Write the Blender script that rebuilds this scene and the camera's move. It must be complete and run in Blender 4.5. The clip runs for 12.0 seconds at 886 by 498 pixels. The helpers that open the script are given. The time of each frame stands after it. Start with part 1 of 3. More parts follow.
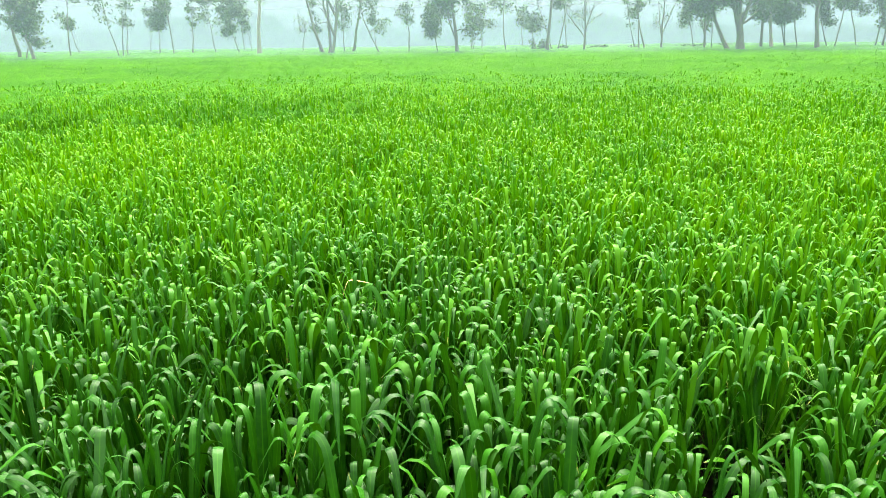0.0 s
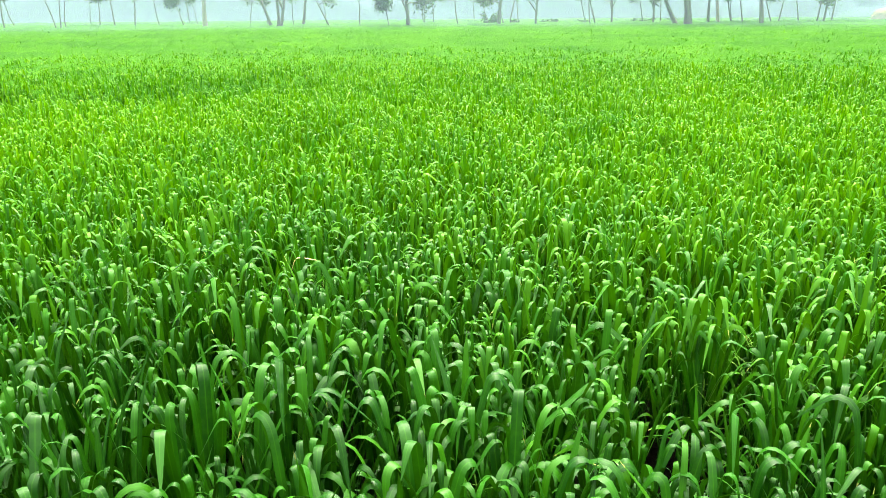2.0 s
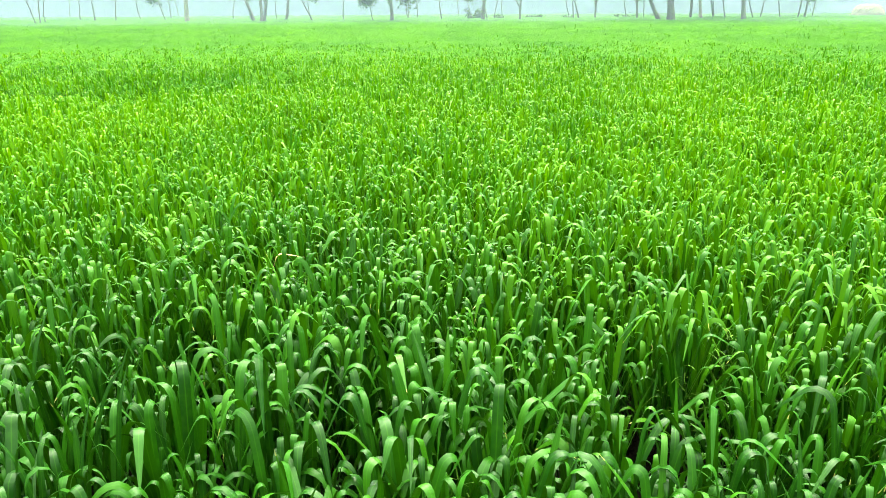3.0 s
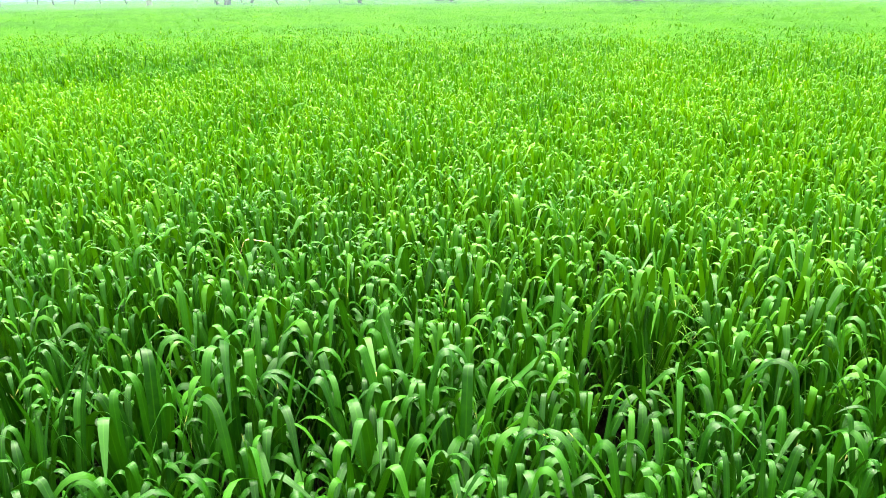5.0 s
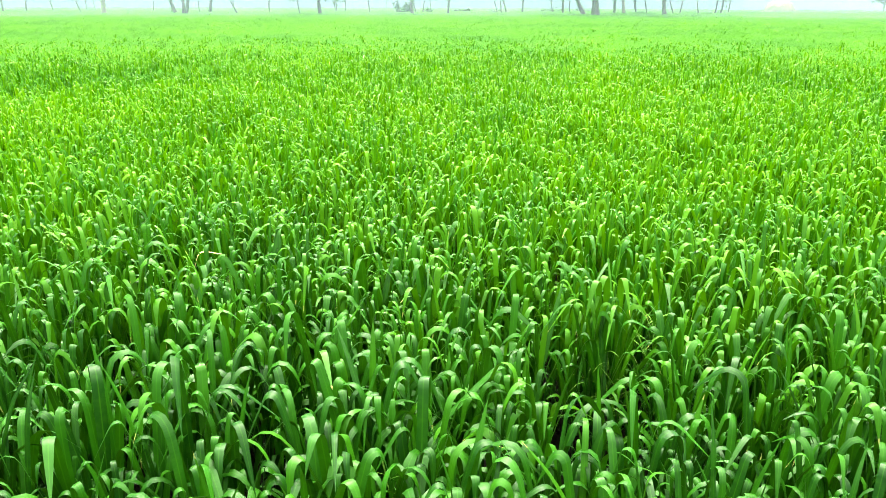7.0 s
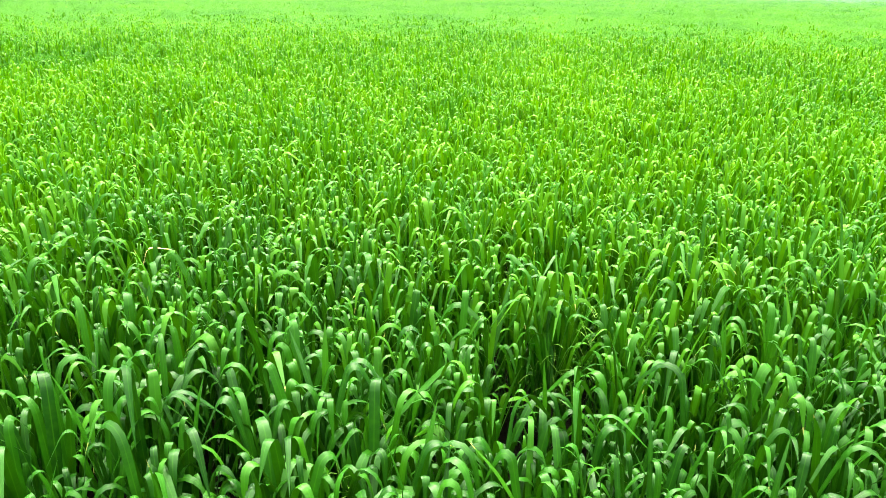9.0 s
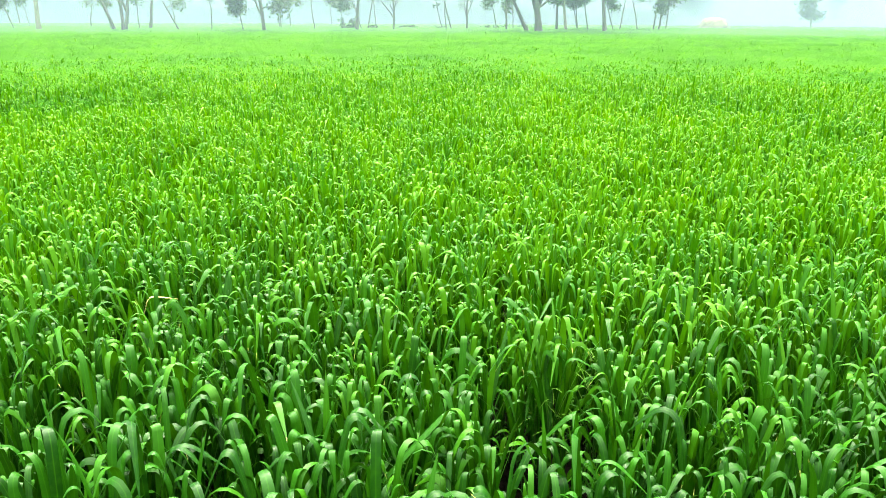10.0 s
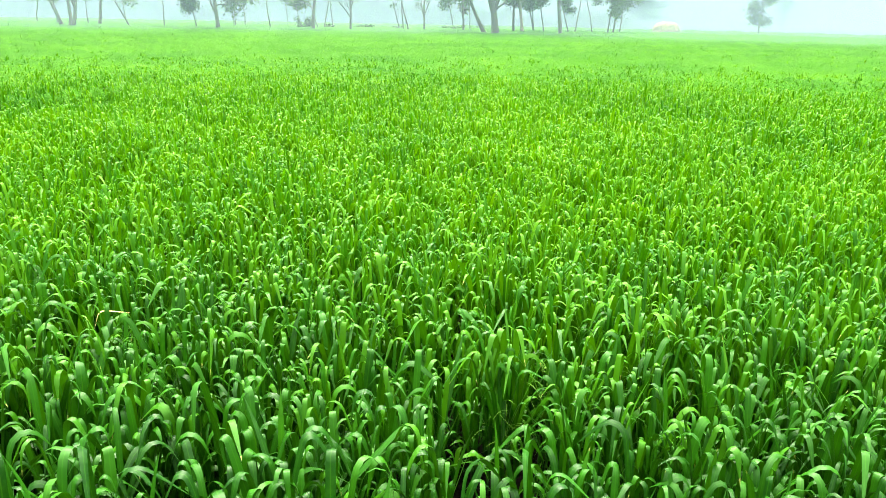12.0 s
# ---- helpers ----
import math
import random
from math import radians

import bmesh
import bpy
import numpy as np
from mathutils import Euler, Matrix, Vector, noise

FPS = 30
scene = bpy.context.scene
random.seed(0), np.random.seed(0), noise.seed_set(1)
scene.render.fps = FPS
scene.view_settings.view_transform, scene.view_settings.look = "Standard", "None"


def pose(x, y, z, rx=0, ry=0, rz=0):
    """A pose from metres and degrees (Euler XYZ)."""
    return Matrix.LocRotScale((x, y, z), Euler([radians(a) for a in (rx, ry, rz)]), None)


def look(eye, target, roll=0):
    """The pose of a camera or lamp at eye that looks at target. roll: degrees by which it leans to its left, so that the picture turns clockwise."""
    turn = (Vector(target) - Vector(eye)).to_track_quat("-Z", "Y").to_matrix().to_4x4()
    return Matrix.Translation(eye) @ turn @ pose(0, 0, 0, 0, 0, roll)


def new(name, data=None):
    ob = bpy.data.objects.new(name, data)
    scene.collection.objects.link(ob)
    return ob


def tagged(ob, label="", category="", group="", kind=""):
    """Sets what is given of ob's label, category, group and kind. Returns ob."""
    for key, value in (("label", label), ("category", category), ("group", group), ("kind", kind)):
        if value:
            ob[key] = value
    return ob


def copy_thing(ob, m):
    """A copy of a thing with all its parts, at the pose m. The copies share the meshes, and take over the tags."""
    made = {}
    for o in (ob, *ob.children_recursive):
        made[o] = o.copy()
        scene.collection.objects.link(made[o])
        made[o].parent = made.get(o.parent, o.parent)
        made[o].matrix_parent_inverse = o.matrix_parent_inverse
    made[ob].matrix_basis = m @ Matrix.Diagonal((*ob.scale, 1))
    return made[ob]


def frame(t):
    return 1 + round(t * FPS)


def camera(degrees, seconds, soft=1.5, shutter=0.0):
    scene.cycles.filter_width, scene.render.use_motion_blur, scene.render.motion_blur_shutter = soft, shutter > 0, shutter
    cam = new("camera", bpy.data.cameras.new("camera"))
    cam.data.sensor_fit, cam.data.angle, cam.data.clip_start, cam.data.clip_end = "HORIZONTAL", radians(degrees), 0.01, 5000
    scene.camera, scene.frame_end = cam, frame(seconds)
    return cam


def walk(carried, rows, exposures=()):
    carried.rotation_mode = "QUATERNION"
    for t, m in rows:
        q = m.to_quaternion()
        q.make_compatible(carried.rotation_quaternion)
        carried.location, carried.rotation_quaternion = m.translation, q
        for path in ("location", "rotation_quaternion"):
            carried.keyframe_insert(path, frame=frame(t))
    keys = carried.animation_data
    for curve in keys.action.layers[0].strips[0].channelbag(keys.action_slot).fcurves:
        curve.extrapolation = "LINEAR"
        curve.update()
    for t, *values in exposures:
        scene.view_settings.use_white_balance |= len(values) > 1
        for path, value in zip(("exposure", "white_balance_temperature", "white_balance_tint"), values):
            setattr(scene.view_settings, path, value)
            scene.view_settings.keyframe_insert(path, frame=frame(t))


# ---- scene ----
# ---- camera ----
cam = camera(62.9, 12.0, soft=0.78)
PATH = [
    (0, (0.038, -0.056, 1.38), (-0.001, 1.865, 0.824), -0.7),
    (0.5, (0.048, -0.056, 1.381), (0.044, 1.861, 0.808), -0.6),
    (1, (0.053, -0.056, 1.381), (0.074, 1.858, 0.801), -0.7),
    (1.5, (0.057, -0.051, 1.377), (0.106, 1.855, 0.776), -0.6),
    (2, (0.059, -0.046, 1.376), (0.144, 1.854, 0.755), -0.4),
    (2.5, (0.062, -0.044, 1.374), (0.166, 1.854, 0.752), -0.4),
    (3, (0.069, -0.045, 1.374), (0.194, 1.848, 0.742), -0.3),
    (5, (0.081, -0.042, 1.365), (0.28, 1.83, 0.692), -0.6),
    (5.5, (0.083, -0.044, 1.363), (0.298, 1.822, 0.677), -0.6),
    (6, (0.088, -0.044, 1.363), (0.328, 1.816, 0.669), -0.4),
    (6.5, (0.089, -0.046, 1.36), (0.361, 1.824, 0.704), 0.1),
    (7, (0.094, -0.043, 1.369), (0.399, 1.825, 0.722), 0.2),
    (8.8, (0.104, -0.059, 1.423), (0.512, 1.773, 0.736), 0.8),
    (9, (0.099, -0.06, 1.434), (0.526, 1.763, 0.731), 1.1),
    (9.5, (0.099, -0.073, 1.458), (0.557, 1.766, 0.818), 0.7),
    (10, (0.091, -0.082, 1.478), (0.533, 1.77, 0.867), 0.3),
    (10.5, (0.086, -0.091, 1.491), (0.525, 1.753, 0.853), 0.2),
    (11, (0.084, -0.092, 1.507), (0.53, 1.749, 0.865), 0.4),
    (11.5, (0.091, -0.096, 1.519), (0.584, 1.735, 0.882), 0.9),
    (12, (0.097, -0.098, 1.529), (0.651, 1.724, 0.919), 1.2),
]
EXPOSURES = [(0.0, 1.08), (3.0, 1.26), (5.5, 1.41), (7.0, 1.46), (9.5, 1.43), (10.5, 1.28), (12.0, 1.27)]
walk(cam, [(t, look(eye, target, roll)) for t, eye, target, roll in PATH], EXPOSURES)

# ---- sky and sun: a bright overcast morning with mist ----
SUN_ELEV, SUN_AZ = 56.0, 8.0
world = bpy.data.worlds.new("overcast_sky")
scene.world = world
world.use_nodes = True
wn, wl = world.node_tree.nodes, world.node_tree.links
wn.clear()
w_out = wn.new("ShaderNodeOutputWorld")
w_bg = wn.new("ShaderNodeBackground")
w_sky = wn.new("ShaderNodeTexSky")
w_sky.sky_type = "NISHITA"
w_sky.sun_disc = False
w_sky.sun_elevation = radians(SUN_ELEV)
w_sky.sun_rotation = radians(SUN_AZ)
w_sky.air_density, w_sky.dust_density = 1.0, 6.0
w_bg.inputs["Strength"].default_value = 0.05
w_cloud = wn.new("ShaderNodeBackground")
w_cloud.inputs["Strength"].default_value = 3.0
w_tc = wn.new("ShaderNodeTexCoord")
w_sep = wn.new("ShaderNodeSeparateXYZ")
w_ramp = wn.new("ShaderNodeValToRGB")
# an overcast dome: misty horizon, brightest overhead
w_ramp.color_ramp.elements[0].position = 0.0
w_ramp.color_ramp.elements[0].color = (0.062, 0.081, 0.088, 1)
w_ramp.color_ramp.elements[1].position = 1.0
w_ramp.color_ramp.elements[1].color = (0.97, 1.0, 0.765, 1)
w_mid = w_ramp.color_ramp.elements.new(0.4)
w_mid.color = (0.225, 0.235, 0.195, 1)
w_add = wn.new("ShaderNodeAddShader")
wl.new(w_tc.outputs["Generated"], w_sep.inputs[0])
wl.new(w_sep.outputs["Z"], w_ramp.inputs[0])
wl.new(w_ramp.outputs[0], w_cloud.inputs["Color"])
wl.new(w_sky.outputs[0], w_bg.inputs["Color"])
wl.new(w_bg.outputs[0], w_add.inputs[0])
wl.new(w_cloud.outputs[0], w_add.inputs[1])
wl.new(w_add.outputs[0], w_out.inputs["Surface"])

sun_data = bpy.data.lights.new("sun", "SUN")
sun_data.energy = 5.0
sun_data.angle = radians(40)
sun_data.color = (1.0, 0.98, 0.79)
sun = new("sun", sun_data)
_e, _a = radians(SUN_ELEV), radians(SUN_AZ)
sun.matrix_world = look((0, 0, 0), (-math.cos(_e) * math.sin(_a), -math.cos(_e) * math.cos(_a), -math.sin(_e)))


# ---- materials ----
class Nodes:
    """A small helper to wire a node material."""

    def __init__(self, name):
        self.mat = bpy.data.materials.new(name)
        self.mat.use_nodes = True
        self.tree = self.mat.node_tree
        self.tree.nodes.clear()
        self.out = self.add("ShaderNodeOutputMaterial")

    def add(self, kind, **values):
        n = self.tree.nodes.new(kind)
        for key, value in values.items():
            setattr(n, key, value)
        return n

    def put(self, socket, value):
        if hasattr(value, "links"):
            self.tree.links.new(value, socket)
        else:
            socket.default_value = value

    def math(self, op, a, b=0.0, clamp=False):
        n = self.add("ShaderNodeMath", operation=op, use_clamp=clamp)
        self.put(n.inputs[0], a)
        self.put(n.inputs[1], b)
        return n.outputs[0]

    def mix(self, f, a, b, blend="MIX"):
        n = self.add("ShaderNodeMix", data_type="RGBA", blend_type=blend)
        self.put(n.inputs[0], f)
        self.put(n.inputs[6], a)
        self.put(n.inputs[7], b)
        return n.outputs[2]

    def ramp(self, f, stops, smooth=True):
        n = self.add("ShaderNodeValToRGB")
        n.color_ramp.interpolation = "EASE" if smooth else "LINEAR"
        while len(n.color_ramp.elements) < len(stops):
            n.color_ramp.elements.new(0.5)
        for e, (p, c) in zip(n.color_ramp.elements, stops):
            e.position = p
            e.color = (*c, 1) if len(c) == 3 else c
        self.put(n.inputs[0], f)
        return n.outputs[0]

    def noise(self, vec, scale, detail=2.0, rough=0.5):
        n = self.add("ShaderNodeTexNoise")
        self.put(n.inputs["Vector"], vec)
        n.inputs["Scale"].default_value = scale
        n.inputs["Detail"].default_value = detail
        n.inputs["Roughness"].default_value = rough
        return n.outputs[0]

    def bump(self, height, strength, distance):
        n = self.add("ShaderNodeBump")
        n.inputs["Strength"].default_value = strength
        n.inputs["Distance"].default_value = distance
        self.put(n.inputs["Height"], height)
        return n.outputs[0]

    def principled(self, color, rough, spec=0.5, normal=None):
        n = self.add("ShaderNodeBsdfPrincipled")
        self.put(n.inputs["Base Color"], color)
        self.put(n.inputs["Roughness"], rough)
        n.inputs["Specular IOR Level"].default_value = spec
        if normal is not None:
            self.put(n.inputs["Normal"], normal)
        return n.outputs[0]

    def blend(self, f, a, b):
        n = self.add("ShaderNodeMixShader")
        self.put(n.inputs[0], f)
        self.put(n.inputs[1], a)
        self.put(n.inputs[2], b)
        return n.outputs[0]

    def done(self, shader):
        self.tree.links.new(shader, self.out.inputs["Surface"])
        return self.mat


def white(v):
    return (v, v, v)


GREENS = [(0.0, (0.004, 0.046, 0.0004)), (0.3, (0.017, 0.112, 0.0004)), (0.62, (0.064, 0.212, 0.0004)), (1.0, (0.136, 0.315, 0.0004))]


def make_leaf_material(name):
    g = Nodes(name)
    geo = g.add("ShaderNodeNewGeometry")
    info = g.add("ShaderNodeObjectInfo")
    uv = g.add("ShaderNodeUVMap")
    sep = g.add("ShaderNodeSeparateXYZ")
    g.put(sep.inputs[0], uv.outputs[0])
    u, v = sep.outputs[0], sep.outputs[1]
    rand = g.math("FRACT", g.math("ADD", geo.outputs["Random Per Island"], g.math("MULTIPLY", info.outputs["Random"], 7.31)))
    patch = g.noise(geo.outputs["Position"], 0.45, 3.0, 0.6)
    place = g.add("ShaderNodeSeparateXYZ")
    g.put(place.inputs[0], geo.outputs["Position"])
    # light and haze of distance painted in: leaf colour lightens farther out and sideways
    far_light = g.math("DIVIDE", g.math("SUBTRACT", g.math("ADD", place.outputs[1], g.math("MAXIMUM", g.math("MULTIPLY", place.outputs[0], 0.5), g.math("MULTIPLY", place.outputs[0], -0.22))), 1.6), 2.9, True)
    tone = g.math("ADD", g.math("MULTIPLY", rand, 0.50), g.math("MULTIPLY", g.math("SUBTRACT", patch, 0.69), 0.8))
    tone = g.math("ADD", tone, g.math("MULTIPLY", far_light, 0.52), True)
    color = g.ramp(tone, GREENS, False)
    # a light midrib and fine veins
    off = g.math("ABSOLUTE", g.math("SUBTRACT", u, 0.5))
    rib = g.ramp(off, [(0.0, white(1)), (0.09, white(0))])
    color = g.mix(g.math("MULTIPLY", rib, 0.35), color, (0.06, 0.22, 0.004, 1))
    veins = g.math("SINE", g.math("MULTIPLY", u, 62.0))
    color = g.mix(g.math("MULTIPLY", g.math("ADD", veins, 1.0), 0.05), color, (0.004, 0.06, 0.001, 1))
    cloud = g.noise(geo.outputs["Position"], 21.0, 2.0, 0.5)
    color = g.mix(g.math("MULTIPLY", g.math("SUBTRACT", cloud, 0.42, True), 1.6), color, g.mix(1.0, color, (1.35, 1.3, 1.2, 1), "MULTIPLY"))
    # mottling along the blade, dry tips on some
    spots = g.noise(geo.outputs["Position"], 60.0, 3.0, 0.6)
    color = g.mix(g.math("MULTIPLY", g.math("SUBTRACT", spots, 0.45, True), 0.8), color, (0.04, 0.17, 0.002, 1))
    dry = g.math("MULTIPLY", g.math("GREATER_THAN", v, 0.955), g.math("GREATER_THAN", rand, 0.90))
    color = g.mix(g.math("MULTIPLY", dry, 0.7), color, (0.42, 0.40, 0.12, 1))
    normal = g.bump(veins, 0.12, 0.0004)
    rough = g.math("ADD", g.math("MULTIPLY", spots, 0.14), 0.39)
    skin = g.principled(color, rough, 0.11, normal)
    # gloss drops, and translucence grows, along the painted far light
    g.put(skin.node.inputs["Specular IOR Level"], g.math("SUBTRACT", 0.27, g.math("MULTIPLY", far_light, 0.15)))
    back = g.add("ShaderNodeBsdfTranslucent")
    g.put(back.inputs["Color"], g.mix(0.2, g.mix(1.0, color, (1.85, 1.75, 1.0, 1), "MULTIPLY"), (0.14, 0.39, 0.002, 1)))
    thin = g.math("ADD", g.math("MULTIPLY", far_light, 0.13), 0.05)
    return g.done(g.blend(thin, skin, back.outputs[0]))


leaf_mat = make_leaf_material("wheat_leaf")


def make_stem_material():
    g = Nodes("wheat_stem")
    geo = g.add("ShaderNodeNewGeometry")
    n = g.noise(geo.outputs["Position"], 40.0, 3.0)
    color = g.mix(n, (0.012, 0.055, 0.006, 1), (0.03, 0.10, 0.010, 1))
    return g.done(g.principled(color, 0.5, 0.4))


stem_mat = make_stem_material()


def make_canopy_material():
    g = Nodes("crop_canopy")
    geo = g.add("ShaderNodeNewGeometry")
    pos = geo.outputs["Position"]
    patch = g.noise(pos, 0.45, 3.0, 0.6)
    fine = g.noise(pos, 14.0, 4.0, 0.7)
    tone = g.math("ADD", g.math("ADD", g.math("MULTIPLY", fine, 0.4), 0.24), g.math("MULTIPLY", g.math("SUBTRACT", patch, 0.5), 0.5), True)
    color = g.ramp(tone, GREENS, False)
    return g.done(g.principled(color, 0.8, 0.1, g.bump(fine, 0.9, 0.12)))


canopy_mat = make_canopy_material()


def make_ground_material():
    g = Nodes("field_ground")
    geo = g.add("ShaderNodeNewGeometry")
    pos = geo.outputs["Position"]
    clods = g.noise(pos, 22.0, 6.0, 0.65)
    patchy = g.noise(pos, 1.3, 3.0)
    # soil set near black: the deep shade of the gaps is in its colour
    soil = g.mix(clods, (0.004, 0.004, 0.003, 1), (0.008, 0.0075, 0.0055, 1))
    soil = g.mix(g.math("MULTIPLY", patchy, 0.5), soil, (0.008, 0.007, 0.006, 1))
    far = g.noise(pos, 0.05, 4.0)
    grass = g.mix(far, (0.05, 0.20, 0.02, 1), (0.12, 0.30, 0.03, 1))
    dist = g.add("ShaderNodeVectorMath", operation="LENGTH")
    g.put(dist.inputs[0], pos)
    cover = g.math("DIVIDE", g.math("SUBTRACT", dist.outputs["Value"], 40.0), 25.0, True)
    color = g.mix(cover, soil, grass)
    return g.done(g.principled(color, 0.95, 0.0, g.bump(clods, 0.8, 0.02)))


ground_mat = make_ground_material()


def make_bark_material(name, dark, pale):
    g = Nodes(name)
    geo = g.add("ShaderNodeNewGeometry")
    pos = geo.outputs["Position"]
    m = g.add("ShaderNodeMapping")
    m.inputs["Scale"].default_value = (1.0, 1.0, 0.22)
    g.put(m.inputs[0], pos)
    streak = g.noise(m.outputs[0], 16.0, 5.0, 0.65)
    blotch = g.noise(pos, 1.4, 3.0)
    color = g.mix(streak, dark, pale)
    color = g.mix(g.math("MULTIPLY", blotch, 0.4), color, (0.12, 0.13, 0.09, 1))
    return g.done(g.principled(color, 0.9, 0.2, g.bump(streak, 0.7, 0.03)))


bark_mat = make_bark_material("grey_bark", (0.08, 0.075, 0.065, 1), (0.26, 0.24, 0.21, 1))
pale_bark_mat = make_bark_material("pale_bark", (0.24, 0.21, 0.18, 1), (0.52, 0.47, 0.42, 1))


def make_tree_leaf_material():
    g = Nodes("tree_leaf")
    geo = g.add("ShaderNodeNewGeometry")
    info = g.add("ShaderNodeObjectInfo")
    r = geo.outputs["Random Per Island"]
    color = g.mix(r, (0.03, 0.06, 0.02, 1), (0.09, 0.14, 0.045, 1))
    color = g.mix(g.math("MULTIPLY", info.outputs["Random"], 0.5), color, (0.07, 0.12, 0.03, 1))
    back = g.add("ShaderNodeBsdfTranslucent")
    g.put(back.inputs["Color"], color)
    return g.done(g.blend(0.3, g.principled(color, 0.55, 0.4), back.outputs[0]))


tree_leaf_mat = make_tree_leaf_material()


def make_mist_material(name, density, low, scale):
    """Thin drifting mist: mostly clear air, the rest white droplets that scatter the sky's light both ways."""
    g = Nodes(name)
    geo = g.add("ShaderNodeNewGeometry")
    pos = geo.outputs["Position"]
    sep = g.add("ShaderNodeSeparateXYZ")
    g.put(sep.inputs[0], pos)
    drift = g.noise(pos, scale, 2.0, 0.5)
    height = g.math("DIVIDE", sep.outputs["Z"], 9.0, True)
    thick = g.math("ADD", g.math("MULTIPLY", g.math("SUBTRACT", 1.0, height), low), density)
    thick = g.math("MULTIPLY", thick, g.math("ADD", g.math("MULTIPLY", drift, 0.5), 0.75), True)
    clear = g.add("ShaderNodeBsdfTransparent")
    front = g.add("ShaderNodeBsdfDiffuse")
    front.inputs["Color"].default_value = (0.36, 0.46, 0.62, 1)
    back = g.add("ShaderNodeBsdfTranslucent")
    back.inputs["Color"].default_value = (0.36, 0.46, 0.62, 1)
    drops = g.blend(0.35, front.outputs[0], back.outputs[0])
    return g.done(g.blend(thick, clear.outputs[0], drops))


def make_plain_material(name, a, b, scale, rough=0.85):
    g = Nodes(name)
    geo = g.add("ShaderNodeNewGeometry")
    n = g.noise(geo.outputs["Position"], scale, 5.0, 0.65)
    return g.done(g.principled(g.mix(n, a, b), rough, 0.25, g.bump(n, 0.6, 0.04)))


weed_mat = make_plain_material("weed_leaf", (0.06, 0.18, 0.008, 1), (0.12, 0.27, 0.02, 1), 30.0, 0.6)
straw_mat = make_plain_material("dry_straw", (0.42, 0.30, 0.10, 1), (0.68, 0.52, 0.24, 1), 6.0)
stack_mat = make_plain_material("weathered_straw", (0.34, 0.29, 0.16, 1), (0.45, 0.40, 0.24, 1), 6.0)
earth_mat = make_plain_material("grassy_earth", (0.05, 0.10, 0.03, 1), (0.14, 0.16, 0.07, 1), 3.0)


# ---- mesh helpers ----
def quad_mesh(name, verts, quads, uvs=None, mat=None, smooth=True):
    """A mesh from arrays of corners (n, 3) and quads (m, 4); uvs one per corner."""
    verts = np.asarray(verts, np.float32).reshape(-1, 3)
    quads = np.asarray(quads, np.int32).reshape(-1, 4)
    me = bpy.data.meshes.new(name)
    me.vertices.add(len(verts))
    me.vertices.foreach_set("co", verts.ravel())
    me.loops.add(quads.size)
    me.loops.foreach_set("vertex_index", quads.ravel())
    me.polygons.add(len(quads))
    me.polygons.foreach_set("loop_start", np.arange(0, quads.size, 4, dtype=np.int32))
    me.polygons.foreach_set("use_smooth", np.full(len(quads), smooth, dtype=bool))
    if uvs is not None:
        layer = me.uv_layers.new(name="UVMap")
        layer.data.foreach_set("uv", np.asarray(uvs, np.float32).reshape(-1, 2)[quads.ravel()].ravel())
    me.update(calc_edges=True)
    if mat is not None:
        me.materials.append(mat)
    return me


def part(name, bm, material, parent, label=""):
    """Links a bmesh, or a ready mesh, as one mesh object under a thing or a part."""
    me = bm
    if isinstance(bm, bmesh.types.BMesh):
        me = bpy.data.meshes.new(name)
        bm.to_mesh(me)
        bm.free()
        me.materials.append(material)
    ob = new(name, me)
    ob.parent = parent
    if label:
        tagged(ob, label)
    return ob


rng = np.random.default_rng(11)


def waves(x, y, scale, seed):
    """Smooth uneven field in -1..1."""
    r = np.random.default_rng(seed)
    out = np.zeros_like(x, dtype=float)
    for k in range(7):
        a, f, p = r.uniform(0, 6.283), r.uniform(0.5, 1.9) / scale, r.uniform(0, 6.283)
        out += np.sin((x * np.cos(a) + y * np.sin(a)) * f * 6.283 + p) / (1 + 0.25 * k)
    return out / 3.2


# where a blade is cut: 0 to 1 below the bend, 1 to 2 in it, 2 to 3 past it
BEND_STEPS = {
    10: (0, 0.5, 0.85, 1.05, 1.25, 1.45, 1.65, 1.85, 2.1, 2.55, 3),
    8: (0, 0.6, 1, 1.25, 1.5, 1.75, 2, 2.5, 3),
    6: (0, 0.9, 1.2, 1.5, 1.8, 2.1, 3),
    5: (0, 1, 1.35, 1.7, 2.1, 3),
    4: (0, 1, 1.5, 2, 3),
    3: (0, 1.1, 1.8, 3),
}


